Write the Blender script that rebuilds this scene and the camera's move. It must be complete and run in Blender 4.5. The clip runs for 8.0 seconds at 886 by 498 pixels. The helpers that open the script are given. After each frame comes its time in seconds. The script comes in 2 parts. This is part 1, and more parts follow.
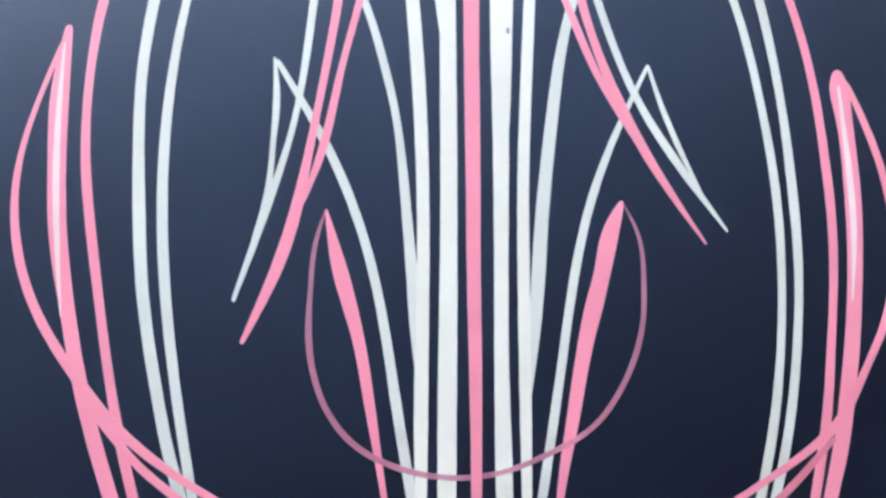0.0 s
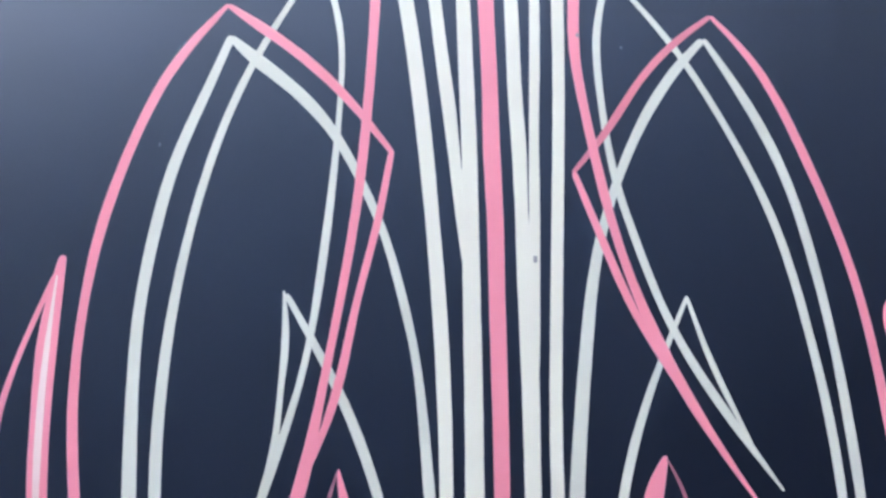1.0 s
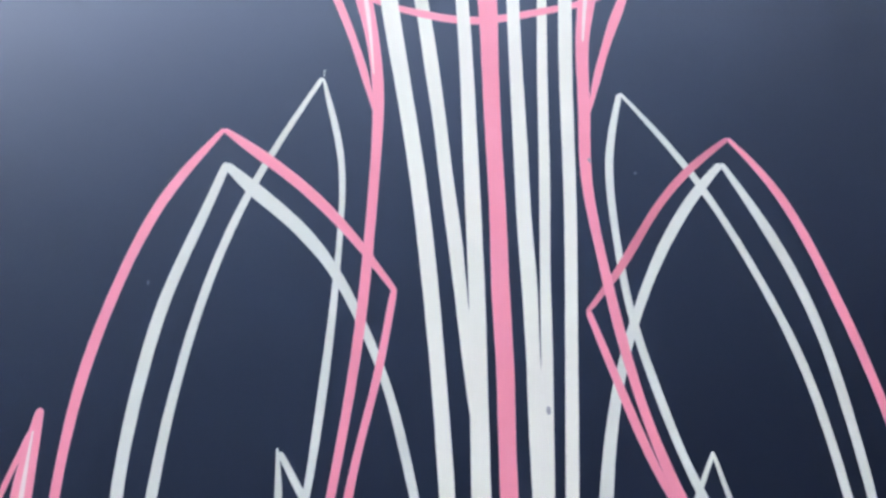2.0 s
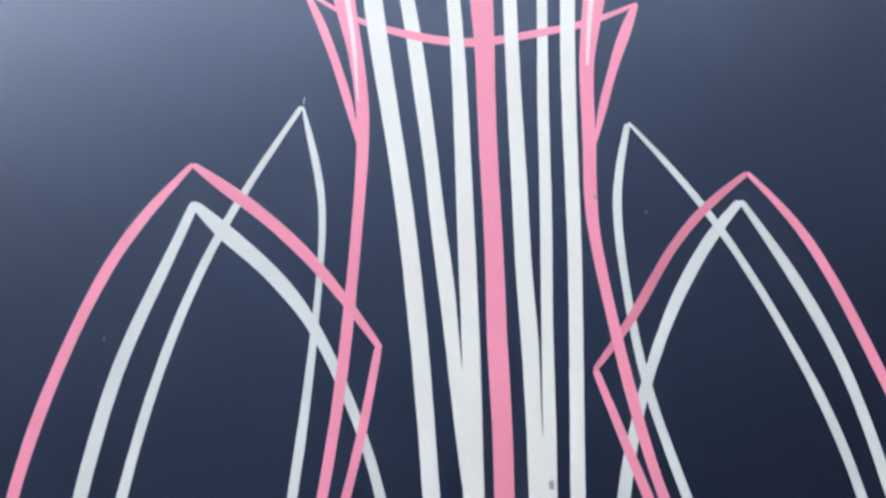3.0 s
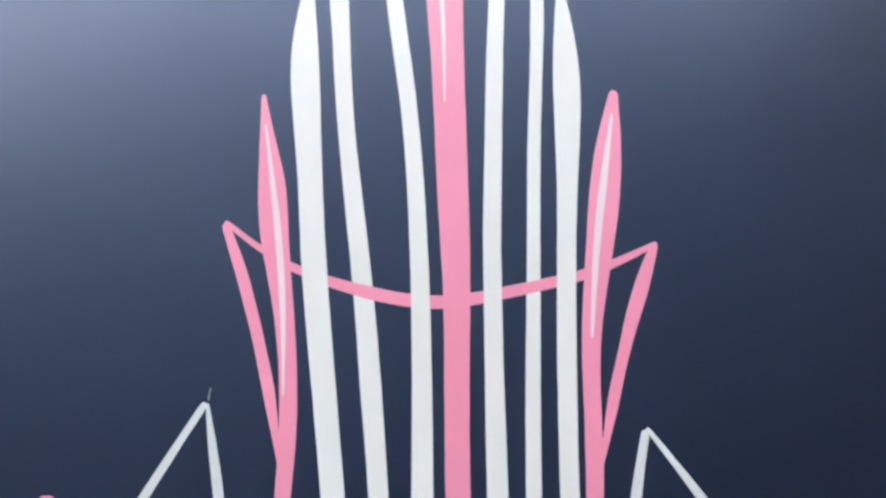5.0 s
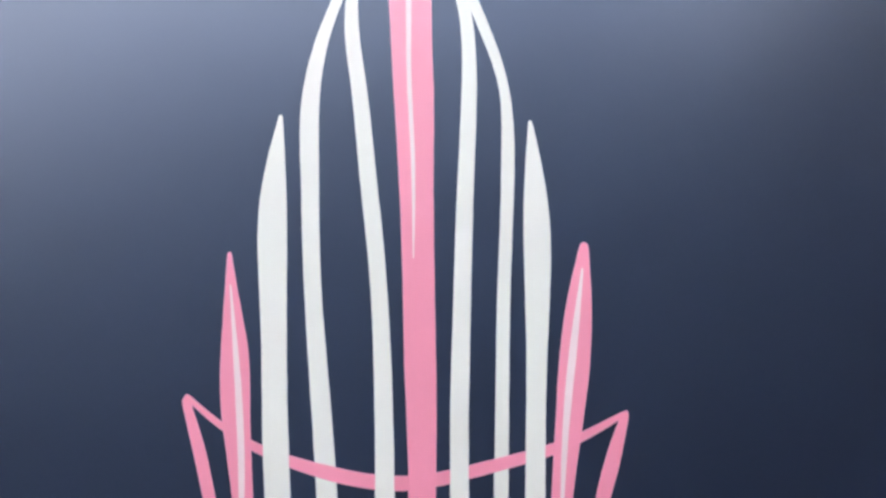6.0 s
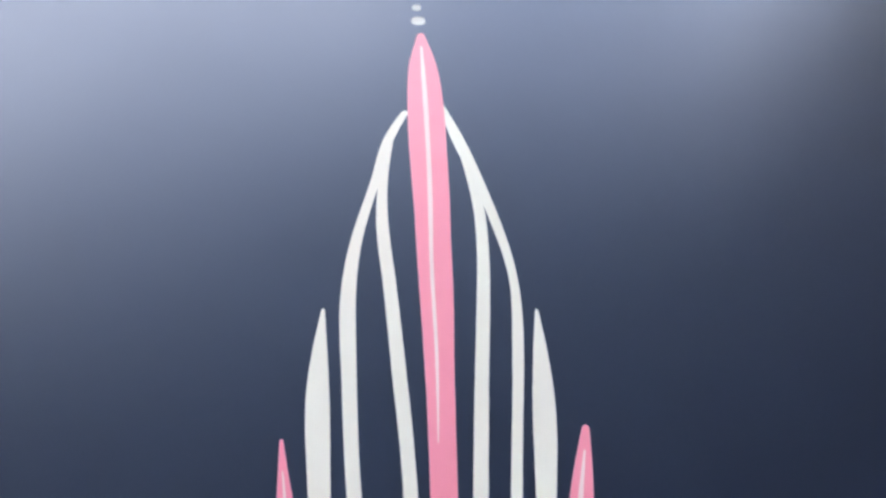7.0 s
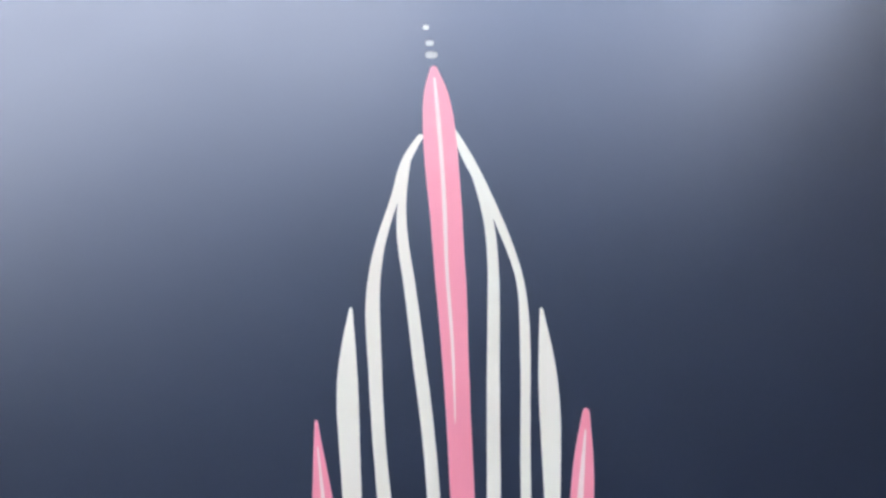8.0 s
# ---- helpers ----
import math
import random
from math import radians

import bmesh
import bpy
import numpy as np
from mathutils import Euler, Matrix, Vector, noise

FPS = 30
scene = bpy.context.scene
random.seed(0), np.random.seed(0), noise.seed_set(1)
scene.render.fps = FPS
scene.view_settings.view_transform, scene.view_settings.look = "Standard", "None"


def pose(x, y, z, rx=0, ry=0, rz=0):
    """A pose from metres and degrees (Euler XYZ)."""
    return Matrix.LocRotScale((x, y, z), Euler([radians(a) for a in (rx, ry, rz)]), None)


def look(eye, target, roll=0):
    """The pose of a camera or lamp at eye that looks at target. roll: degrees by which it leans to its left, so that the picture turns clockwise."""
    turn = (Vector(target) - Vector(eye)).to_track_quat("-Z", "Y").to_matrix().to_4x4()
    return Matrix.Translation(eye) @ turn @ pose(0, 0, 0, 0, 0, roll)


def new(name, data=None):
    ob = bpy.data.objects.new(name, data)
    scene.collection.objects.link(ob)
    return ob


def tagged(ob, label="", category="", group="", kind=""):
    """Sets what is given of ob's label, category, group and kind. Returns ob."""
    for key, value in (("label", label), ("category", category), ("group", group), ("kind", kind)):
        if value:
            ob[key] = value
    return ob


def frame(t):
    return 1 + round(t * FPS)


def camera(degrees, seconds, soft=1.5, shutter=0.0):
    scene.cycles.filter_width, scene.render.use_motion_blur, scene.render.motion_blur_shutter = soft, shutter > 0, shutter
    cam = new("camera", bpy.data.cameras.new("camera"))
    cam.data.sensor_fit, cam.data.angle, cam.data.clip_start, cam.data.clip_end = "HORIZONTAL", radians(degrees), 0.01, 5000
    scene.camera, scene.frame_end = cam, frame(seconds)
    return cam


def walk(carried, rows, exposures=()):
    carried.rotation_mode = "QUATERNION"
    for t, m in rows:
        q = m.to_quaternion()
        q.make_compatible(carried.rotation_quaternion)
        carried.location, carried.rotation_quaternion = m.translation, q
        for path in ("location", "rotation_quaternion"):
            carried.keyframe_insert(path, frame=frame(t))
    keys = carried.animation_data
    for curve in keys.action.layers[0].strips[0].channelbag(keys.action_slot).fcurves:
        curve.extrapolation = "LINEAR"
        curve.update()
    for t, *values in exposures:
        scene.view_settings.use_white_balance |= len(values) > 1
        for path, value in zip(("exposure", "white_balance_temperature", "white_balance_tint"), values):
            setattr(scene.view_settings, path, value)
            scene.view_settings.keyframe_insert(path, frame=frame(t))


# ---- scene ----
cam = camera(68, 8.0, soft=2.8)
walk(cam, [
    (0, pose(-0.0009, -0.0017, 0.4060, 11.66, -1.73, -0.22)),
    (0.2, pose(-0.0040, 0.0156, 0.4082, 12.43, -1.71, -0.10)),
    (0.5, pose(-0.0075, 0.0424, 0.4059, 14.19, -1.70, -0.30)),
    (0.7, pose(-0.0097, 0.0557, 0.4047, 15.26, -1.75, -0.41)),
    (1, pose(-0.0112, 0.0778, 0.4003, 16.89, -2.01, -0.29)),
    (1.2, pose(-0.0136, 0.0926, 0.3972, 17.57, -2.17, -0.23)),
    (1.5, pose(-0.0177, 0.1141, 0.3970, 18.41, -2.16, -0.46)),
    (1.7, pose(-0.0164, 0.1208, 0.3975, 19.47, -1.84, -0.26)),
    (2.8, pose(-0.0040, 0.1347, 0.3848, 20.50, -1.84, -0.25)),
    (3, pose(-0.0079, 0.1498, 0.3774, 20.50, -1.78, -0.33)),
    (3.2, pose(-0.0125, 0.1656, 0.3698, 21.53, -2.00, -0.22)),
    (3.5, pose(-0.0168, 0.1858, 0.3536, 22.45, -2.47, -0.32)),
    (3.8, pose(-0.0187, 0.2032, 0.3418, 22.70, -2.91, -0.28)),
    (4, pose(-0.0191, 0.2152, 0.3379, 22.68, -3.02, -0.20)),
    (4.2, pose(-0.0189, 0.2302, 0.3376, 22.14, -2.95, -0.23)),
    (4.5, pose(-0.0167, 0.2508, 0.3401, 21.71, -2.91, 0.04)),
    (4.7, pose(-0.0085, 0.2600, 0.3441, 21.76, -3.11, 0.19)),
    (5.8, pose(0.0160, 0.3046, 0.3563, 24.00, -2.60, 0.53)),
    (6, pose(0.0116, 0.3169, 0.3634, 24.71, -3.57, 0.03)),
    (6.2, pose(0.0118, 0.3276, 0.3745, 25.37, -3.43, 0.02)),
    (6.5, pose(0.0109, 0.3383, 0.3955, 26.95, -3.05, 0.06)),
    (6.8, pose(0.0069, 0.3398, 0.4134, 28.60, -2.86, 0.21)),
    (7, pose(0.0032, 0.3428, 0.4275, 30.84, -2.62, 0.01)),
    (7.2, pose(0.0008, 0.3384, 0.4387, 33.53, -2.30, 0.16)),
    (7.5, pose(0.0014, 0.3331, 0.4458, 36.26, -2.03, 0.17)),
    (7.8, pose(0.0000, 0.3237, 0.4523, 35.44, -2.12, -0.01)),
    (8, pose(-0.0039, 0.3095, 0.4541, 33.61, -2.22, 0.01)),
], exposures=[(0, 5.28, 6750, 14), (0.7, 5.1, 6750, 14), (1.5, 4.98, 6750, 15), (4.5, 4.86, 6800, 16), (6.5, 4.68, 7000, 17), (8, 4.62, 7150, 17)])

# ---- light: daylight through thin high cloud, the veiled sun behind and to the left ----
SUN_UP, SUN_ROUND = 32.0, -140.0  # degrees above the horizon; from straight ahead (+y), negative to the left
world = bpy.data.worlds.new("sky")
scene.world = world
world.use_nodes = True
wt = world.node_tree
sky = wt.nodes.new("ShaderNodeTexSky")
sky.sky_type = "NISHITA"
sky.sun_disc = False
sky.sun_elevation = radians(SUN_UP)
sky.sun_rotation = radians(SUN_ROUND)
sky.air_density, sky.dust_density, sky.ozone_density = 1.0, 3.5, 1.0
veil = wt.nodes.new("ShaderNodeHueSaturation")  # thin white cloud takes most of the blue away
veil.inputs["Saturation"].default_value = 0.28
wt.links.new(sky.outputs[0], veil.inputs["Color"])
wt.links.new(veil.outputs[0], wt.nodes["Background"].inputs[0])
wt.nodes["Background"].inputs[1].default_value = 0.14
sun = new("sun", bpy.data.lights.new("sun", "SUN"))
sun.data.energy, sun.data.angle, sun.data.color = 1.4, radians(25), (1.0, 0.97, 0.93)
a, e = radians(SUN_ROUND), radians(SUN_UP)
sun.matrix_world = look((0, 0, 3), (-math.sin(a) * math.cos(e), -math.cos(a) * math.cos(e), 3 - math.sin(e)))


# ---- materials ----
def material(name, colour, rough, metal=0.0):
    m = bpy.data.materials.new(name)
    m.use_nodes = True
    p = m.node_tree.nodes["Principled BSDF"]
    p.inputs["Base Color"].default_value = (*colour, 1)
    p.inputs["Roughness"].default_value = rough
    p.inputs["Metallic"].default_value = metal
    return m, m.node_tree, p


def noise_node(nt, scale, detail=4.0, rough=0.55, stretch=None):
    n = nt.nodes.new("ShaderNodeTexNoise")
    n.inputs["Scale"].default_value = scale
    n.inputs["Detail"].default_value = detail
    n.inputs["Roughness"].default_value = rough
    c = nt.nodes.new("ShaderNodeTexCoord")
    if stretch:
        mp = nt.nodes.new("ShaderNodeMapping")
        mp.inputs["Scale"].default_value = stretch
        nt.links.new(c.outputs["Object"], mp.inputs[0])
        nt.links.new(mp.outputs[0], n.inputs["Vector"])
    else:
        nt.links.new(c.outputs["Object"], n.inputs["Vector"])
    return n.outputs["Fac"]


def span(nt, fac, low, high, frm=0.3, to=0.7):
    r = nt.nodes.new("ShaderNodeMapRange")
    r.inputs["From Min"].default_value, r.inputs["From Max"].default_value = frm, to
    r.inputs["To Min"].default_value, r.inputs["To Max"].default_value = low, high
    nt.links.new(fac, r.inputs["Value"])
    return r.outputs[0]


def blend(nt, fac, one, two):
    x = nt.nodes.new("ShaderNodeMix")
    x.data_type = "RGBA"
    nt.links.new(fac, x.inputs["Factor"])
    x.inputs["A"].default_value, x.inputs["B"].default_value = (*one, 1), (*two, 1)
    return x.outputs["Result"]


def relief(nt, p, fac, strength, distance):
    b = nt.nodes.new("ShaderNodeBump")
    b.inputs["Strength"].default_value, b.inputs["Distance"].default_value = strength, distance
    nt.links.new(fac, b.inputs["Height"])
    nt.links.new(b.outputs[0], p.inputs["Normal"])


def enamel(name, thick, thin, rough, alpha=1.0):
    """Brushed sign enamel: streaks along the pull of the brush, and cloudy cover at a larger size."""
    m, nt, p = material(name, thick, rough)
    streaks = noise_node(nt, 90, 5, 0.6, (9.0, 0.6, 1.0))
    clouds = noise_node(nt, 14, 3)
    nt.links.new(blend(nt, span(nt, clouds, 0.0, 1.0), thick, thin), p.inputs["Base Color"])
    nt.links.new(span(nt, streaks, rough - 0.06, rough + 0.1), p.inputs["Roughness"])
    relief(nt, p, streaks, 0.12, 0.0004)
    p.inputs["Alpha"].default_value = alpha
    return m


white_enamel = enamel("white_enamel", (0.80, 0.80, 0.675), (0.80, 0.765, 0.655), 0.42)
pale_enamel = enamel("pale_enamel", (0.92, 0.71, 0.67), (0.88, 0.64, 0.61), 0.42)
pink_enamel = enamel("pink_enamel", (0.94, 0.31, 0.385), (0.90, 0.278, 0.355), 0.42)
sheer_white = enamel("sheer_white", (0.785, 0.80, 0.70), (0.745, 0.75, 0.65), 0.42, 0.9)
thin_white = enamel("thin_white", (0.72, 0.74, 0.66), (0.64, 0.67, 0.62), 0.42, 0.72)
film = enamel("film", (0.74, 0.74, 0.72), (0.66, 0.67, 0.66), 0.6, 0.09)
sheer_pink = enamel("sheer_pink", (0.93, 0.285, 0.35), (0.86, 0.245, 0.31), 0.42, 0.84)
thin_pink = enamel("thin_pink", (0.96, 0.38, 0.48), (0.89, 0.32, 0.43), 0.45, 0.52)

hood_paint, nt, p = material("hood_paint", (0.012, 0.013, 0.024), 0.42)
flake = noise_node(nt, 2600, 2)
haze = noise_node(nt, 5, 4)
nt.links.new(blend(nt, span(nt, haze, 0.0, 1.0), (0.0042, 0.0052, 0.0130), (0.0056, 0.0068, 0.0165)), p.inputs["Base Color"])
nt.links.new(span(nt, haze, 0.40, 0.44), p.inputs["Roughness"])
p.inputs["IOR"].default_value = 1.67
p.inputs["Specular Tint"].default_value = (0.52, 0.715, 1.0, 1)
relief(nt, p, flake, 0.03, 0.0002)

concrete, nt, p = material("concrete", (0.43, 0.43, 0.42), 0.9)
grit = noise_node(nt, 60, 6)
stain = noise_node(nt, 1.2, 4)
nt.links.new(blend(nt, span(nt, stain, 0.0, 1.0), (0.38, 0.38, 0.37), (0.48, 0.48, 0.47)), p.inputs["Base Color"])
relief(nt, p, grit, 0.3, 0.002)

# boards of the added roof, tinted so the hood's reflection turns blue
boards, nt, p = material("boards", (0.12, 0.09, 0.07), 0.7)
grain = noise_node(nt, 6, 6, 0.6, (1.0, 14.0, 14.0))
nt.links.new(blend(nt, span(nt, grain, 0.0, 1.0), (0.49, 0.58, 0.71), (0.57, 0.66, 0.80)), p.inputs["Base Color"])
relief(nt, p, grain, 0.2, 0.002)

# near-black grained boards, only there to be mirrored dark in the hood
dark_reflected, nt, p = material("dark_reflected", (0.03, 0.025, 0.022), 0.7)
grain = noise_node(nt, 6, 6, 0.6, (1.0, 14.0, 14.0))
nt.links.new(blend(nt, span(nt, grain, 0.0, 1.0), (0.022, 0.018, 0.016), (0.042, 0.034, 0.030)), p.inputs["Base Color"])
relief(nt, p, grain, 0.2, 0.002)

render_coat, nt, p = material("render_coat", (0.12, 0.12, 0.11), 0.9)
patches = noise_node(nt, 1.5, 5)
nt.links.new(blend(nt, span(nt, patches, 0.0, 1.0), (0.17, 0.17, 0.17), (0.24, 0.24, 0.24)), p.inputs["Base Color"])
relief(nt, p, noise_node(nt, 80, 4), 0.3, 0.003)

# coat of the added far walls, bluish to cool their reflection
sky_block_coat, nt, p = material("sky_block_coat", (0.26, 0.26, 0.25), 0.9)
patches = noise_node(nt, 1.1, 5)
nt.links.new(blend(nt, span(nt, patches, 0.0, 1.0), (0.10, 0.135, 0.20), (0.135, 0.18, 0.26)), p.inputs["Base Color"])
relief(nt, p, noise_node(nt, 80, 4), 0.3, 0.003)

dust = material("dust", (0.36, 0.35, 0.35), 0.8)[0]
pale_dust = material("pale_dust", (0.12, 0.13, 0.17), 0.7)[0]

# ---- structure: the ground ----
bm = bmesh.new()
bmesh.ops.create_grid(bm, x_segments=8, y_segments=8, size=400)
me = bpy.data.meshes.new("ground")
bm.to_mesh(me)
bm.free()
me.materials.append(concrete)
tagged(new("ground", me), "pale grey weathered concrete yard under open sky", "ground", kind="structure")

def slab(name, mat, x0, x1, y0, y1, z0, z1, label, category):
    """A plain unseen block with softened edges, added to shape light and reflections."""
    bm = bmesh.new()
    bmesh.ops.create_cube(bm, size=1)
    for v in bm.verts:
        v.co = ((x0 + x1) / 2 + v.co.x * (x1 - x0), (y0 + y1) / 2 + v.co.y * (y1 - y0), (z0 + z1) / 2 + v.co.z * (z1 - z0))
    bmesh.ops.bevel(bm, geom=bm.edges[:], offset=0.01, segments=2, affect="EDGES")
    bmesh.ops.rotate(bm, verts=bm.verts, cent=(0, 0.3, 0), matrix=Matrix.Rotation(radians(SKEW), 3, "Z"))
    me = bpy.data.meshes.new(name)
    bm.to_mesh(me)
    bm.free()
    me.materials.append(mat)
    return tagged(new(name, me), label, category, kind="structure")


# an unseen carport-like shell, added to shape what the hood reflects, its opening ahead and a little to the left: roof
# overhead, walls behind and at both ends
SKEW = 21.0
slab("ceiling", boards, -3.2, 3.6, -0.05, 3.25, 2.30, 2.42, "unseen pale blue-grey boarded roof added to shape the reflections", "ceiling")
# added unseen slab: stands in for the dark reflection of someone leaning over
slab("overhead_dark", dark_reflected, -3.2, 3.6, -2.0, -0.05, 2.24, 2.42, "unseen dark slab added for a dark reflection in the hood", "ceiling")
slab("wall_back", render_coat, -3.2, 3.6, -2.2, -2.0, 0.0, 2.42, "unseen plain grey wall added to block sky light", "wall")
slab("wall_end", render_coat, -3.4, -3.2, -2.2, 6.2, 0.0, 2.42, "unseen plain grey wall added to block sky light", "wall")
slab("wall_side", render_coat, 3.6, 3.8, -2.2, 2.8, 0.0, 2.42, "unseen plain grey wall added to block sky light", "wall")
# three unseen walls, added to hold back low sky from the hood's reflection
slab("wall_horizon", sky_block_coat, -12.0, 12.0, 9.0, 9.2, 0.0, 2.8, "unseen plain wall added to dim the reflected horizon", "wall")
slab("wall_sky_block", sky_block_coat, 3.6, 9.6, 9.3, 9.6, 0.0, 5.8, "unseen tall plain wall added to dim the reflected sky", "wall")
slab("wall_sky_block_low", sky_block_coat, 9.6, 16.0, 9.3, 9.6, 0.0, 5.3, "unseen lower plain wall added to dim the reflected sky", "wall")

# ---- the hood: a crowned sheet with turned-down edges, lying on the ground ----
UNIT, TOP = 0.36, 0.14
CROWN_Y, CROWN_X, MIDDLE = 0.03 / UNIT, 0.03 / UNIT, 0.5 * UNIT


def crown(x, y):
    """Height of the hood's skin at a place, in metres."""
    return TOP - CROWN_Y * (y - MIDDLE) ** 2 - CROWN_X * x * x


def part(name, bm, mat, parent, label="", smooth=False):
    me = bpy.data.meshes.new(name)
    bm.to_mesh(me)
    bm.free()
    me.materials.append(mat)
    if smooth:
        for f in me.polygons:
            f.use_smooth = True
    ob = new(name, me)
    ob.parent = parent
    return tagged(ob, label)


def build_hood():
    x0, x1, y0, y1, corner = -0.66, 0.66, -0.42, 1.06, 0.09
    rim = []
    for cx, cy, start in ((x1 - corner, y0 + corner, -90), (x1 - corner, y1 - corner, 0),
                          (x0 + corner, y1 - corner, 90), (x0 + corner, y0 + corner, 180)):
        for k in range(9):
            w = radians(start + 90 * k / 8)
            rim.append((cx + corner * math.cos(w), cy + corner * math.sin(w)))
    # denser along the straight sides
    loop = []
    for (ax, ay), (bx, by) in zip(rim, rim[1:] + rim[:1]):
        steps = max(1, int(math.hypot(bx - ax, by - ay) / 0.05))
        loop += [(ax + (bx - ax) * k / steps, ay + (by - ay) * k / steps) for k in range(steps)]
    mx, my = 0.0, (y0 + y1) / 2
    bm = bmesh.new()
    rings = []
    for s in [k / 40 for k in range(1, 41)]:
        rings.append([bm.verts.new((mx + (x - mx) * s, my + (y - my) * s,
                                    crown(mx + (x - mx) * s, my + (y - my) * s))) for x, y in loop])
    # rolled edge, then the flange down to the ground and a return lip inside
    for out, down in ((0.003, 0.001), (0.006, 0.004), (0.008, 0.009)):
        rings.append([bm.verts.new((mx + (x - mx) * (1 + out), my + (y - my) * (1 + out), crown(x, y) - down))
                      for x, y in loop])
    rings.append([bm.verts.new((mx + (x - mx) * 1.008, my + (y - my) * 1.008, 0.0)) for x, y in loop])
    rings.append([bm.verts.new((mx + (x - mx) * 0.975, my + (y - my) * 0.975, 0.0)) for x, y in loop])
    rings.append([bm.verts.new((mx + (x - mx) * 0.975, my + (y - my) * 0.975, 0.004)) for x, y in loop])
    n = len(loop)
    hub = bm.verts.new((mx, my, crown(mx, my)))
    for i in range(n):
        bm.faces.new((hub, rings[0][i], rings[0][(i + 1) % n]))
        for lo, hi in zip(rings, rings[1:]):
            bm.faces.new((lo[i], hi[i], hi[(i + 1) % n], lo[(i + 1) % n]))
    bmesh.ops.recalc_face_normals(bm, faces=bm.faces)
    ob = part("car_hood", bm, hood_paint, None, smooth=True)
    return tagged(ob, "dark navy car hood with hand-painted white and pink pinstriping", "car hood")


hood = build_hood()

# ---- pinstriping: every pull of the brush is a low bead of enamel ----
BEAD, LAYER = 0.00001, 0.000025
painted = {}


def spline(ts, ys, q):
    """Natural cubic through the knots ys at ts, read at q."""
    n, h = len(ts), np.diff(ts)
    a, b = np.eye(n), np.zeros_like(ys)
    for i in range(1, n - 1):
        a[i, i - 1], a[i, i], a[i, i + 1] = h[i - 1], 2 * (h[i - 1] + h[i]), h[i]
        b[i] = 6 * ((ys[i + 1] - ys[i]) / h[i] - (ys[i] - ys[i - 1]) / h[i - 1])
    m = np.linalg.solve(a, b)
    i = np.clip(np.searchsorted(ts, q) - 1, 0, n - 2)
    u, v, g = (ts[i + 1] - q)[:, None], (q - ts[i])[:, None], h[i][:, None]
    return (m[i] * u ** 3 + m[i + 1] * v ** 3) / 6 / g + (ys[i] / g - m[i] * g / 6) * u + (ys[i + 1] / g - m[i + 1] * g / 6) * v


def stroke(name, mat, layer, parent, knots, label=""):
    """One brush stroke on the hood through knots of (x, y, width) in millimetres; higher layers lie over lower ones."""
    k = np.array(knots) / 1000
    t = np.concatenate([[0], np.cumsum(np.hypot(*np.diff(k[:, :2], axis=0).T))])
    count = max(12, int(t[-1] / 0.0022))
    q = np.linspace(0, t[-1], count)
    # rounded ends
    first, last = max(k[0, 2], 0.0006) / 2, max(k[-1, 2], 0.0006) / 2
    q = np.unique(np.concatenate([q, first * np.array([0.05, 0.2, 0.5]), t[-1] - last * np.array([0.05, 0.2, 0.5])]))
    c = spline(t, k, q)
    way = np.gradient(c[:, :2], q, axis=0)
    way /= np.linalg.norm(way, axis=1)[:, None]
    side = np.stack([way[:, 1], -way[:, 0]], 1)
    wide = np.maximum(c[:, 2], 0.0004) / 2
    for ends, r in ((q, first), (t[-1] - q, last)):
        s = np.clip(ends / r, 0.0, 1.0)
        wide = wide * np.maximum(np.sqrt(1 - (1 - s) ** 2), 0.04)
    bm = bmesh.new()
    rows = []
    for (x, y, _), (sx, sy), w, along in zip(c, side, wide, q):
        row = []
        lift = LAYER * layer
        for s, up in ((-1.0, 0.0), (-0.96, 0.8), (-0.85, 1.0), (0.85, 1.0), (0.96, 0.8), (1.0, 0.0)):
            # a hand-pulled edge is never quite even
            shake = 0.00010 * noise.noise((along * 120, layer * 3.1 + t[-1] * 50, 4.0 if s < 0 else 9.0))
            r = s * w + (shake if abs(s) > 0.6 else 0.0) * min(1.0, w / 0.0012)
            px, py = x + sx * r, y + sy * r
            row.append(bm.verts.new((px, py, crown(px, py) + (lift + BEAD * up if up else -0.00005))))
        rows.append(row)
    for lo, hi in zip(rows, rows[1:]):
        for i in range(5):
            bm.faces.new((lo[i], lo[i + 1], hi[i + 1], hi[i]))
    for row in (rows[0], rows[-1]):
        bm.faces.new(row)
    bmesh.ops.recalc_face_normals(bm, faces=bm.faces)
    return part(name, bm, mat, parent, label)


painted["white_arch_outer_left"] = stroke("white_arch", sheer_white, 1, hood, [
    (-97.5, 258.4, 3.8), (-101.8, 243.2, 4.2), (-106.8, 226.8, 4.6), (-115.8, 195.4, 5.0), (-120.8, 163.1, 5.1), (-122.9, 130.6, 4.8),
    (-121.6, 97.9, 5.0), (-118.8, 66.2, 5.4), (-114.7, 33.7, 5.0), (-107.9, 1.8, 4.8), (-99.5, -29.7, 4.8),
    (-88.5, -60.5, 4.6)])
painted["white_arch_inner_left"] = stroke("white_arch", sheer_white, 1, hood, [
    (-97.9, 257.6, 3.4), (-84.3, 245.3, 6.3), (-70.9, 233.9, 6.1), (-58.9, 222.1, 5.7), (-48.1, 208.1, 4.5),
    (-39.7, 193.5, 4.0), (-32.1, 177.6, 3.6), (-25.8, 162.0, 3.5), (-20.6, 145.1, 3.7), (-16.4, 128.8, 3.6),
    (-12.7, 111.6, 3.4), (-10.4, 94.9, 3.7), (-8.6, 77.4, 4.2), (-7.1, 60.6, 4.4), (-5.5, 43.0, 4.8), (-4.2, 26.2, 5.1),
    (-3.0, 8.7, 3.6), (-2.2, -8.2, 0.9)])
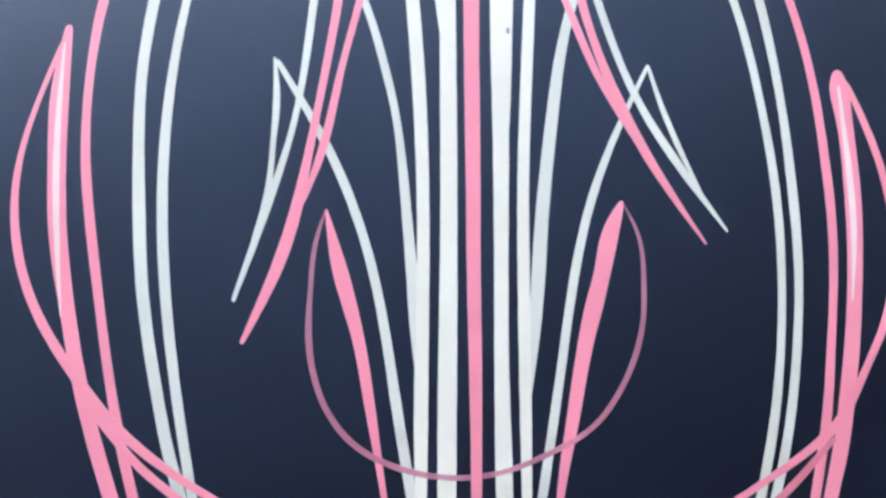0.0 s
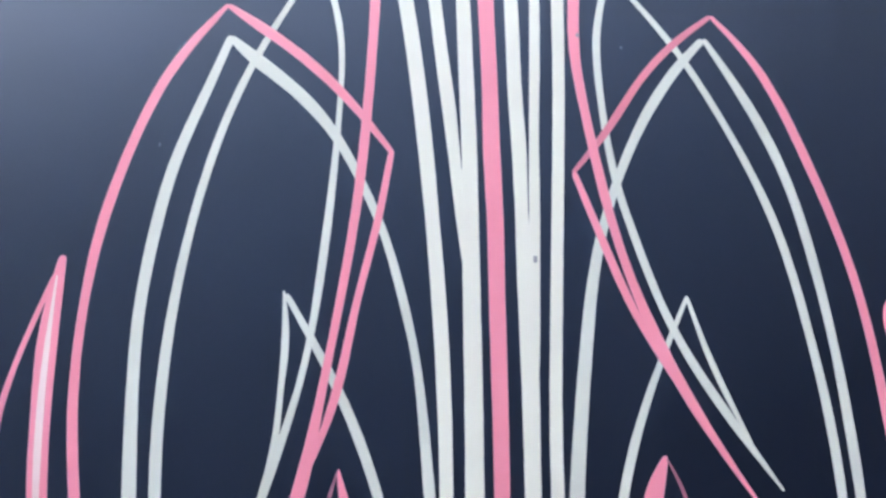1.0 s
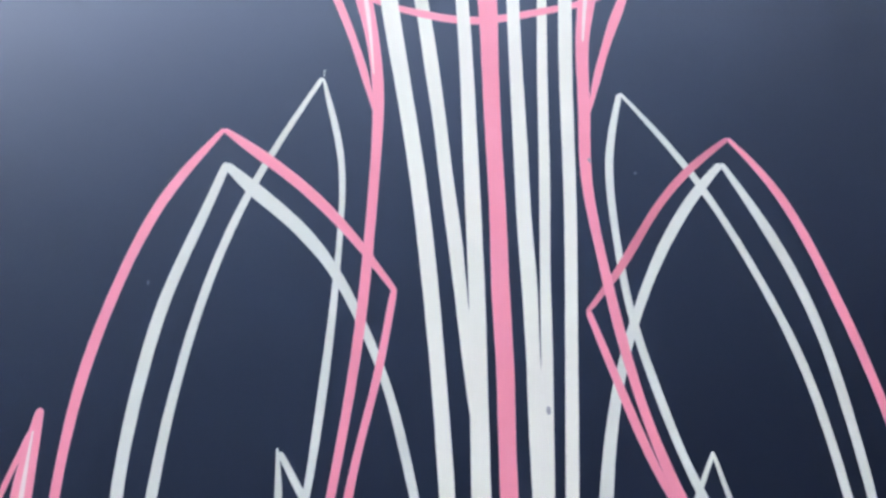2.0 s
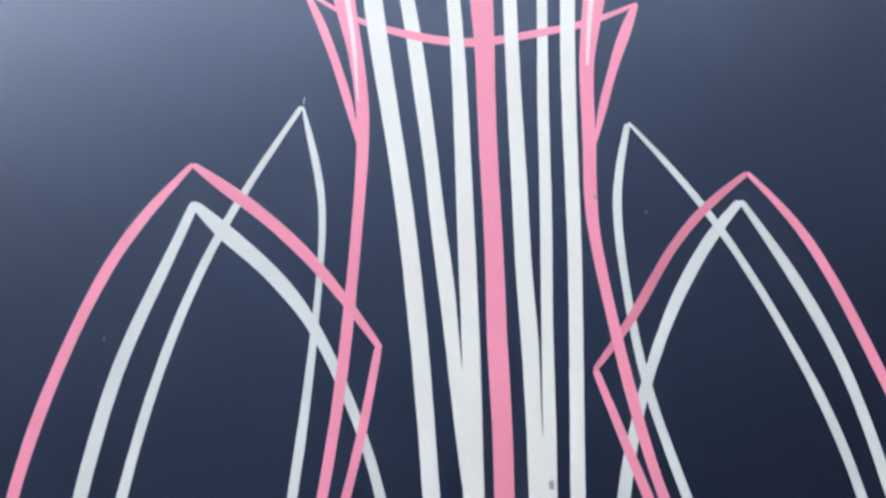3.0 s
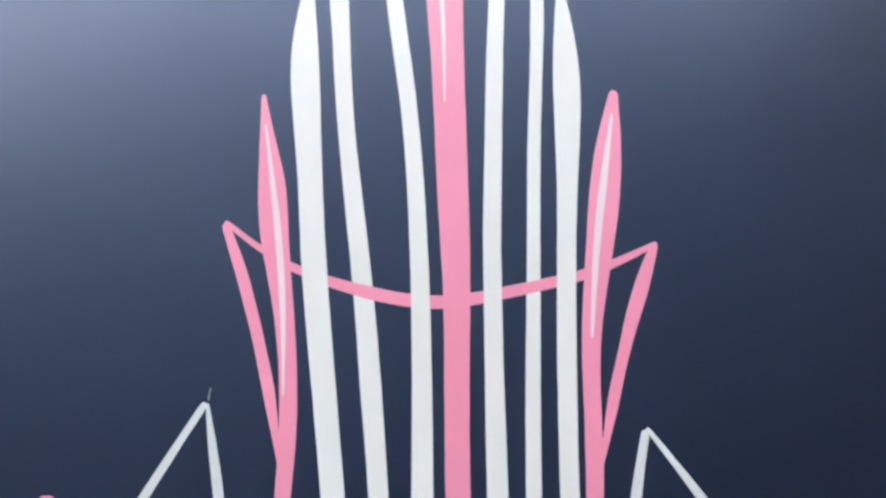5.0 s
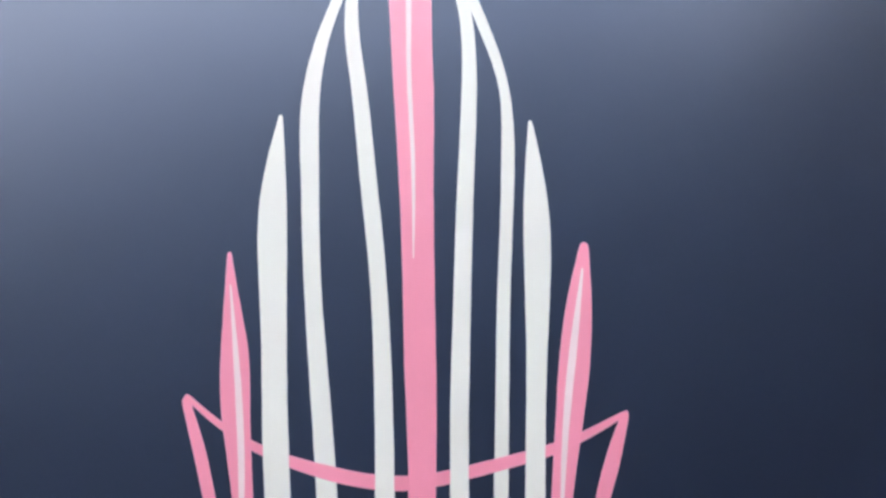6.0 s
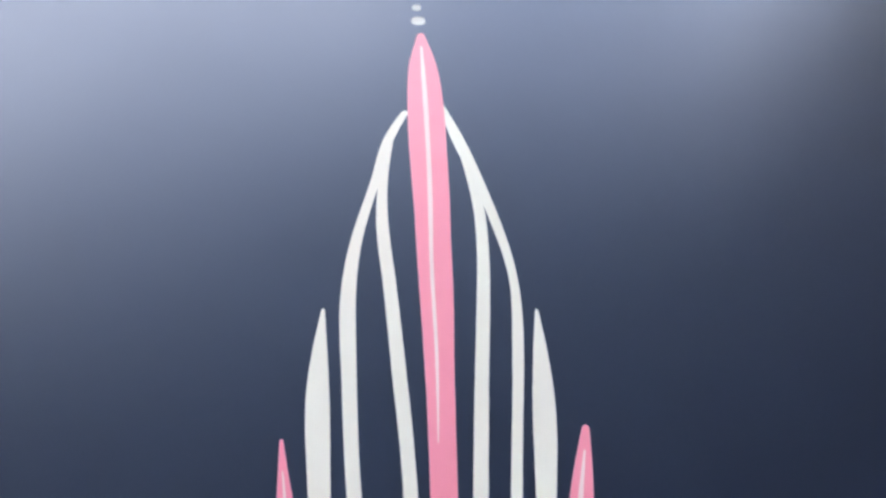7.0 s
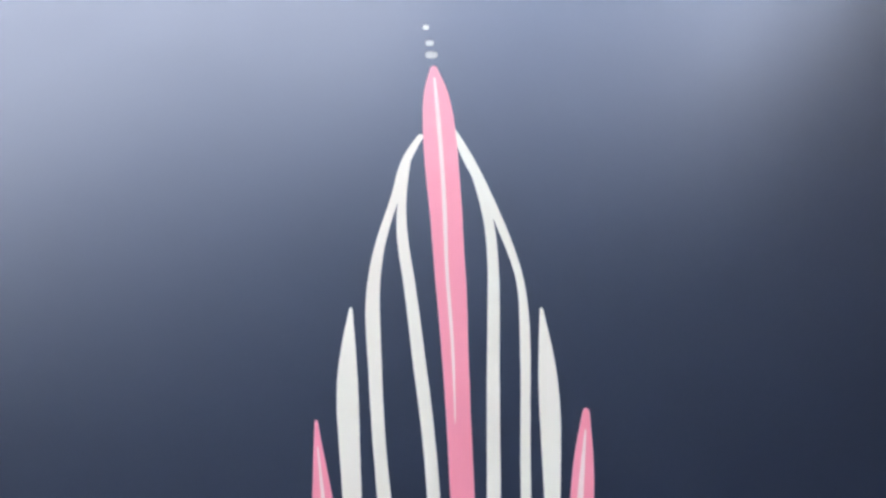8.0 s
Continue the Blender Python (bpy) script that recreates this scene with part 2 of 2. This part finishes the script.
painted["white_line_inner_left"] = stroke("white_line", sheer_white, 3, hood, [
    (-58.9, 302.6, 2.2), (-89.9, 234.8, 3.6), (-106.7, 161.6, 3.8), (-110.5, 87.6, 4.6), (-102.1, 12.9, 4.3),
    (-86.1, -60.5, 3.8)])
painted["white_line_tail_left"] = stroke("white_line", sheer_white, 2, hood, [
    (-58.3, 302.4, 1.0), (-55.6, 292.0, 2.3), (-48.5, 262.5, 3.0), (-46.9, 223.9, 2.5), (-48.5, 185.4, 3.2), (-51.5, 146.9, 3.5),
    (-56.4, 108.7, 2.7), (-66.0, 71.4, 3.3), (-78.2, 31.6, 1.9)])
painted["white_barb_outer_left"] = stroke("white_barb", sheer_white, 1, hood, [
    (-66.0, 139.1, 0.9), (-64.2, 118.4, 3.1), (-64.9, 97.7, 2.4), (-66.3, 77.2, 2.8), (-71.6, 57.1, 1.0)])
painted["white_barb_inner_left"] = stroke("white_barb", sheer_white, 1, hood, [
    (-65.0, 137.6, 2.3), (-38.9, 91.8, 3.9), (-21.1, 42.1, 3.9), (-11.5, -9.2, 4.3), (-2.1, -61.2, 4.1)])
painted["white_stripe_outer_left"] = stroke("white_stripe", white_enamel, 4, hood, [
    (-42.4, 483.5, 1.5), (-40.5, 438.3, 10.8), (-35.1, 393.3, 9.4), (-29.2, 347.1, 8.5), (-22.2, 302.4, 7.5),
    (-15.4, 257.6, 7.0), (-9.9, 211.3, 6.8), (-5.8, 166.2, 6.1), (-2.6, 121.1, 6.0), (-1.0, 75.9, 5.4), (-1.0, 30.6, 5.4),
    (-1.6, -16.0, 5.7), (-1.4, -61.3, 3.9)])
painted["white_stripe_middle_left"] = stroke("white_stripe", white_enamel, 1, hood, [
    (-5.6, 622.8, 4.0), (-15.8, 596.3, 6.1), (-21.1, 567.1, 5.4), (-26.7, 539.3, 5.7), (-30.4, 509.8, 7.0),
    (-30.3, 481.4, 8.1), (-27.4, 451.8, 7.4), (-24.5, 423.6, 6.7), (-20.7, 394.1, 6.4), (-16.4, 366.0, 6.7),
    (-12.0, 336.7, 6.8), (-8.4, 308.4, 6.8), (-4.9, 279.0, 6.1), (-2.0, 250.7, 6.1), (1.4, 221.2, 6.2), (4.0, 192.9, 5.2),
    (7.0, 163.4, 4.8), (9.0, 135.0, 0.9)])
painted["white_stripe_inner_left"] = stroke("white_stripe", white_enamel, 3, hood, [
    (-13.3, 598.0, 1.8), (-15.4, 582.0, 3.6), (-16.9, 562.0, 5.3), (-16.4, 540.8, 6.5), (-10.5, 499.0, 6.8), (-4.6, 455.6, 6.9), (1.0, 413.8, 6.4), (4.9, 370.1, 6.3),
    (7.2, 326.4, 6.4), (8.3, 284.2, 6.6), (9.2, 240.4, 6.9), (10.0, 198.2, 6.9), (9.9, 154.4, 7.3), (10.0, 110.6, 7.4),
    (9.9, 68.4, 7.3), (9.4, 24.6, 7.6), (8.8, -17.6, 7.7), (8.6, -61.4, 7.0)])
painted["pink_stripe_centre"] = stroke("pink_stripe", pink_enamel, 6, hood, [
    (2.0, 698.9, 3.9), (3.7, 670.3, 16.7), (5.6, 639.9, 21.9), (7.1, 611.3, 22.9), (8.7, 582.8, 22.0), (10.6, 552.3, 20.4),
    (11.9, 523.8, 18.8), (13.4, 495.2, 17.5), (14.6, 464.7, 15.1), (15.7, 436.1, 13.3), (16.7, 407.5, 12.2),
    (17.7, 377.0, 11.4), (18.7, 348.5, 9.8), (18.9, 317.9, 8.4), (18.9, 289.3, 7.8), (19.4, 260.7, 7.4), (19.8, 230.2, 7.4),
    (19.8, 201.6, 7.6), (20.4, 173.0, 7.3), (20.3, 142.5, 6.9), (20.3, 113.9, 6.7), (20.3, 85.3, 6.4), (20.1, 54.8, 6.1),
    (20.2, 26.2, 5.7), (20.4, -2.4, 5.2), (20.3, -32.9, 4.5), (20.2, -61.5, 3.9)])
painted["white_stripe_inner_right"] = stroke("white_stripe", white_enamel, 3, hood, [
    (25.6, 598.0, 1.8), (30.0, 582.0, 4.1), (35.3, 558.0, 6.0), (37.9, 525.4, 6.5), (37.2, 492.7, 6.9), (35.5, 460.0, 6.8), (33.9, 427.4, 6.8),
    (32.6, 394.7, 6.7), (31.4, 362.0, 6.5), (31.0, 329.3, 6.2), (30.9, 296.6, 6.4), (31.0, 263.9, 6.5), (31.0, 232.8, 6.5),
    (31.8, 200.1, 6.5), (31.8, 167.4, 5.9), (32.2, 150.0, 7.1), (32.5, 134.7, 7.6), (32.5, 102.0, 7.2), (32.0, 69.2, 6.5), (31.4, 36.5, 6.0),
    (31.0, 3.8, 6.1), (31.1, -28.9, 6.8), (31.6, -61.6, 6.6)])
painted["white_stripe_middle_right"] = stroke("white_stripe", white_enamel, 1, hood, [
    (15.6, 629.5, 3.3), (26.0, 599.2, 7.5), (37.1, 567.6, 6.2), (46.1, 536.8, 5.6), (52.9, 504.1, 4.7), (53.3, 472.0, 5.7),
    (51.2, 438.6, 5.3), (48.7, 406.6, 5.1), (46.7, 373.2, 4.9), (45.0, 341.2, 4.9), (43.2, 307.8, 5.0), (41.9, 275.7, 4.9),
    (40.4, 242.3, 4.9), (38.7, 210.3, 4.5), (37.4, 176.8, 4.8), (36.1, 144.8, 4.5), (34.8, 111.3, 3.6), (32.7, 79.3, 1.0)])
painted["white_stripe_outer_right"] = stroke("white_stripe", white_enamel, 4, hood, [
    (63.6, 485.7, 1.6), (63.1, 436.3, 10.7), (59.8, 385.5, 8.0), (56.0, 336.2, 6.7), (53.3, 286.9, 6.1), (51.2, 237.5, 5.6),
    (48.0, 186.7, 5.3), (44.8, 137.4, 5.2), (41.9, 88.0, 5.1), (40.8, 38.6, 5.2), (40.3, -12.2, 4.8), (39.9, -61.7, 3.7)])
painted["white_arch_inner_right"] = stroke("white_arch", sheer_white, 1, hood, [
    (120.7, 260.6, 3.4), (107.2, 245.5, 4.6), (94.9, 228.5, 4.9), (75.6, 191.8, 4.0), (62.3, 152.7, 4.6), (55.0, 111.8, 5.4), (49.6, 70.8, 5.8),
    (45.8, 29.5, 5.4), (41.4, -11.7, 0.9)])
painted["white_arch_outer_right"] = stroke("white_arch", sheer_white, 1, hood, [
    (121.2, 261.0, 2.6), (136.9, 228.0, 4.9), (149.0, 192.3, 4.6), (155.0, 156.0, 4.4), (158.1, 119.4, 3.9),
    (159.0, 81.8, 4.4), (158.1, 45.1, 3.9), (153.5, 8.6, 3.8), (145.4, -28.1, 4.0), (133.7, -63.0, 3.8)])
painted["white_line_inner_right"] = stroke("white_line", sheer_white, 3, hood, [
    (78.8, 296.8, 1.5), (91.6, 279.0, 2.8), (105.5, 257.4, 3.4), (125.8, 214.7, 3.4), (141.0, 169.7, 3.9), (148.4, 122.9, 3.7),
    (151.6, 76.6, 4.0), (149.3, 29.3, 3.4), (141.6, -17.4, 4.0), (128.4, -62.9, 3.6)])
painted["white_line_tail_right"] = stroke("white_line", sheer_white, 2, hood, [
    (78.4, 296.2, 2.6), (70.5, 261.6, 3.7), (69.9, 226.1, 3.2), (73.1, 190.7, 3.4), (81.1, 156.1, 3.6), (92.4, 122.4, 3.5),
    (109.3, 91.2, 3.8), (128.7, 61.5, 1.2)])
painted["white_barb_inner_right"] = stroke("white_barb", sheer_white, 1, hood, [
    (99.1, 137.3, 1.6), (70.4, 74.2, 3.7), (55.5, 6.4, 3.8), (43.0, -61.8, 4.0)])
painted["white_barb_outer_right"] = stroke("white_barb", sheer_white, 1, hood, [
    (99.0, 136.4, 1.5), (104.1, 116.7, 2.5), (110.7, 97.4, 2.5), (118.6, 78.7, 0.9)])
painted["smear"] = stroke("smear", film, 1, hood, [
    (-123.6, 244.2, 1.0), (-120.6, 249.6, 3.2), (-118.0, 253.6, 3.0), (-113.6, 259.4, 0.8)], "faint pale smear beside the pink arch")
painted["pink_arch_outer_left"] = stroke("pink_arch", pink_enamel, 2, hood, [
    (-100.6, 275.2, 2.2), (-110.6, 260.9, 4.2), (-121.5, 242.6, 4.9), (-134.7, 205.5, 4.6), (-142.6, 167.9, 4.7), (-145.3, 129.4, 3.9),
    (-143.2, 90.2, 4.2), (-136.5, 52.3, 4.2), (-128.6, 14.6, 3.9), (-119.1, -23.6, 4.2), (-107.4, -60.3, 4.2)])
painted["pink_arch_inner_left"] = stroke("pink_arch", pink_enamel, 4, hood, [
    (-100.7, 275.0, 2.4), (-85.9, 264.2, 4.9), (-71.4, 253.2, 5.0), (-57.6, 241.1, 4.9), (-45.2, 228.1, 4.3),
    (-33.8, 214.2, 3.5), (-22.9, 199.5, 2.3)])
painted["pink_barb_left"] = stroke("pink_barb", pink_enamel, 4, hood, [
    (-23.8, 200.5, 2.9), (-29.5, 166.1, 3.3), (-37.0, 132.0, 3.2), (-43.5, 98.1, 3.7), (-54.6, 65.1, 1.0)])
painted["pink_leaf_left"] = stroke("pink_leaf", pink_enamel, 5, hood, [
    (-54.3, 418.6, 1.7), (-50.9, 400.0, 5.4), (-46.9, 379.0, 9.7), (-43.9, 360.0, 9.7), (-39.2, 338.1, 7.2), (-33.2, 297.4, 5.5), (-33.2, 256.4, 4.5),
    (-35.0, 215.4, 4.4), (-38.0, 175.6, 4.1), (-43.3, 134.9, 3.6), (-49.7, 94.4, 3.8), (-58.1, 54.2, 5.5),
    (-74.0, 14.6, 1.9)])
painted["pink_arc_cross"] = stroke("pink_arc", pink_enamel, 2, hood, [
    (-61.4, 364.6, 1.9), (-39.2, 349.5, 2.8), (-13.6, 340.4, 4.5), (13.4, 336.9, 4.8), (39.8, 341.9, 4.3),
    (65.6, 349.2, 3.7), (90.2, 361.1, 1.7)])
painted["pink_arc_side_left"] = stroke("pink_arc", pink_enamel, 2, hood, [
    (-61.3, 363.9, 2.7), (-52.9, 344.4, 4.1), (-45.7, 324.5, 3.8), (-39.5, 304.4, 3.6), (-34.5, 283.8, 0.8)])
painted["pink_arc_side_right"] = stroke("pink_arc", pink_enamel, 2, hood, [
    (89.6, 361.1, 2.7), (81.9, 342.3, 5.3), (74.8, 323.3, 4.1), (68.7, 304.2, 3.7), (63.2, 284.7, 0.9)])
painted["pink_leaf_right"] = stroke("pink_leaf", pink_enamel, 5, hood, [
    (81.4, 427.0, 3.1), (75.4, 392.8, 10.8), (69.2, 357.7, 9.7), (63.4, 323.6, 6.5), (61.4, 288.9, 5.7), (59.5, 254.3, 5.1),
    (62.5, 218.8, 4.3), (67.4, 184.5, 4.4), (74.6, 150.6, 3.9), (85.6, 117.7, 4.9), (101.0, 85.6, 3.8), (119.0, 56.0, 1.1)])
painted["pink_barb_right"] = stroke("pink_barb", pink_enamel, 4, hood, [
    (55.3, 192.1, 2.8), (65.3, 161.7, 3.6), (76.2, 131.5, 3.4), (90.1, 102.7, 1.1)])
painted["pink_arch_inner_right"] = stroke("pink_arch", sheer_pink, 4, hood, [
    (126.1, 273.7, 2.4), (104.9, 256.3, 3.7), (87.0, 235.6, 3.5), (71.9, 213.1, 3.6), (54.8, 191.7, 1.8)])
painted["pink_arch_outer_right"] = stroke("pink_arch", pink_enamel, 2, hood, [
    (126.1, 273.9, 2.2), (141.6, 251.9, 4.2), (152.1, 227.8, 4.5), (159.9, 201.7, 4.6), (166.5, 175.4, 4.3),
    (171.5, 149.6, 4.1), (174.3, 122.6, 4.1), (175.3, 95.5, 4.3), (175.2, 68.3, 4.2), (173.2, 42.1, 3.8),
    (169.2, 15.2, 3.7), (164.7, -11.6, 4.2), (158.5, -37.1, 4.2), (151.3, -63.3, 4.1)])
painted["pink_spindle_left"] = stroke("pink_spindle", pink_enamel, 3, hood, [
    (-156.6, 154.0, 3.2), (-157.4, 122.5, 8.1), (-155.4, 91.1, 8.0), (-151.7, 59.8, 7.7), (-144.9, 29.1, 6.3),
    (-136.8, -1.3, 6.0), (-126.4, -31.1, 6.0), (-114.7, -60.3, 5.8)])
painted["pink_spindle_right"] = stroke("pink_spindle", pink_enamel, 3, hood, [
    (186.3, 136.9, 3.5), (186.0, 132.5, 7.1), (186.3, 116.3, 8.3), (186.4, 90.0, 7.6), (185.1, 64.6, 7.4),
    (182.3, 40.0, 6.7), (178.5, 16.3, 6.8), (173.7, -6.8, 6.7), (168.1, -29.1, 6.5), (162.2, -46.9, 5.7),
    (156.8, -63.4, 5.4)])
painted["pink_loop_left"] = stroke("pink_loop", pink_enamel, 5, hood, [
    (-158.5, 145.6, 2.3), (-166.7, 116.3, 2.4), (-171.4, 86.3, 3.0), (-168.2, 55.8, 3.9), (-156.9, 27.3, 4.0),
    (-139.7, 2.8, 4.3), (-119.2, -19.6, 4.1), (-94.6, -37.5, 3.2), (-68.0, -52.4, 3.0)])
painted["pink_loop_strand_left"] = stroke("pink_loop_strand", pink_enamel, 3, hood, [
    (-134.2, -8.7, 2.1), (-122.1, -21.7, 2.9), (-110.2, -33.4, 3.3), (-98.7, -42.3, 3.3), (-87.3, -50.2, 3.3)])
painted["pink_loop_right"] = stroke("pink_loop", pink_enamel, 5, hood, [
    (189.3, 131.2, 2.3), (196.1, 109.7, 3.6), (201.0, 87.8, 3.4), (202.3, 65.3, 3.3), (199.7, 42.9, 3.4),
    (192.6, 21.5, 3.4), (181.9, 2.4, 3.3), (169.5, -16.4, 4.0), (152.0, -30.4, 3.2), (132.7, -42.0, 2.8),
    (113.2, -53.3, 2.7)])
painted["pink_loop_strand_right"] = stroke("pink_loop_strand", sheer_pink, 4, hood, [
    (166.6, -23.5, 2.2), (156.6, -32.9, 2.8), (148.9, -40.2, 3.0), (141.3, -46.6, 3.0), (132.6, -53.5, 3.0)])
painted["mauve_teardrop"] = stroke("mauve_teardrop", thin_pink, 5, hood, [
    (-41.5, 70.4, 0.6), (-45.7, 54.2, 2.0), (-46.9, 37.4, 2.0), (-47.2, 20.7, 2.7), (-44.8, 3.2, 2.5), (-38.6, -12.3, 2.5),
    (-27.7, -25.0, 2.5), (-12.9, -32.9, 2.4), (3.4, -36.9, 2.4), (20.9, -37.3, 2.1), (37.3, -33.6, 2.2), (52.6, -27.2, 2.2),
    (66.9, -18.9, 2.2), (77.7, -6.4, 2.3), (85.3, 8.0, 2.4), (89.9, 24.0, 2.2), (91.2, 41.3, 2.0), (90.3, 58.1, 1.6),
    (84.1, 73.5, 0.7)])
painted["pink_wedge_left"] = stroke("pink_wedge", pink_enamel, 3, hood, [
    (-41.5, 70.4, 0.9), (-35.0, 44.2, 6.4), (-27.5, 18.3, 5.2), (-22.3, -7.9, 4.4), (-17.6, -34.5, 2.8),
    (-13.1, -61.1, 2.6)])
painted["pink_wedge_right"] = stroke("pink_wedge", pink_enamel, 3, hood, [
    (83.9, 74.5, 1.9), (78.0, 60.2, 7.4), (74.1, 44.8, 7.1), (69.8, 29.9, 7.5), (65.7, 14.9, 6.5), (62.3, -0.6, 6.0),
    (59.2, -15.8, 5.2), (55.9, -31.0, 4.3), (53.0, -46.6, 3.0), (50.7, -61.9, 2.9)])
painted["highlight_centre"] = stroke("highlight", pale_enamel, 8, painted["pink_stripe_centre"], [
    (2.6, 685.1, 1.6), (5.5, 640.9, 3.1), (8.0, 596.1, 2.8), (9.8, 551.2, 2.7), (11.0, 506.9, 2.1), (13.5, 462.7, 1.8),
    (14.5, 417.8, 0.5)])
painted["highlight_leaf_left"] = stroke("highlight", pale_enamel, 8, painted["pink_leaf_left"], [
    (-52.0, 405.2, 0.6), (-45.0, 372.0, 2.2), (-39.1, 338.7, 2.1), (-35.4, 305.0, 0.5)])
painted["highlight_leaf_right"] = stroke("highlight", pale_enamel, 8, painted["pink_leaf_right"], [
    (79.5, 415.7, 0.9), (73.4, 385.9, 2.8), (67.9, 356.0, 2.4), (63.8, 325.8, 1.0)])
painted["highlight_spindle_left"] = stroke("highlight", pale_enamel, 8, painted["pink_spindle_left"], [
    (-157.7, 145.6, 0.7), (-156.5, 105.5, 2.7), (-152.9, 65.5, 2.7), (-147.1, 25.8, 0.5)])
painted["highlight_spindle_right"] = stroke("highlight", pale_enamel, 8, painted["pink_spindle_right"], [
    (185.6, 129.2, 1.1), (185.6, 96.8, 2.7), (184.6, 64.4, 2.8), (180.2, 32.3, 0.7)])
painted["whisker"] = stroke("whisker", thin_white, 5, hood, [
    (-58.0, 307.2, 0.3), (-58.1, 305.2, 0.4), (-58.1, 303.2, 0.4)])


def blob(name, mat, x, y, wide, long, tall, label=""):
    """A flat drop of paint or a speck, its size in millimetres."""
    bm = bmesh.new()
    rings = []
    for s, up in ((1.0, -0.1), (0.97, 0.6), (0.75, 0.95), (0.35, 1.0)):
        ring = []
        for i in range(18):
            w = 2 * math.pi * i / 18
            wob = 1 + 0.10 * noise.noise((math.cos(w) + x, math.sin(w) + y, wide))
            px = (x + wide / 2 * s * wob * math.copysign(abs(math.cos(w)) ** 0.7, math.cos(w))) / 1000
            py = (y + long / 2 * s * wob * math.copysign(abs(math.sin(w)) ** 0.7, math.sin(w))) / 1000
            ring.append(bm.verts.new((px, py, crown(px, py) + tall / 1000 * up)))
        rings.append(ring)
    for lo, hi in zip(rings, rings[1:]):
        for i in range(18):
            bm.faces.new((lo[i], lo[(i + 1) % 18], hi[(i + 1) % 18], hi[i]))
    bm.faces.new(rings[-1])
    bmesh.ops.recalc_face_normals(bm, faces=bm.faces)
    return part(name, bm, mat, hood, label)

blob("dot", thin_white, 0.1, 713.2, 9.7, 9.1, 0.05)
blob("dot", thin_white, -1.4, 728.2, 6.5, 7.3, 0.05)
blob("dot", thin_white, -4.5, 749.9, 4.9, 7.0, 0.05)
blob("speck", dust, 36.7, 152.7, 1.8, 3.1, 0.25, "dark speck of dirt on the enamel")
blob("speck", dust, 61.4, 261.3, 1.5, 2.1, 0.3, "dark speck of dirt on the enamel")
blob("speck", pale_dust, 81.5, 255.2, 1.2, 1.3, 0.1, "pale speck of dust")
blob("speck", pale_dust, -123.4, 203.6, 0.8, 1.9, 0.1, "pale speck of dust")
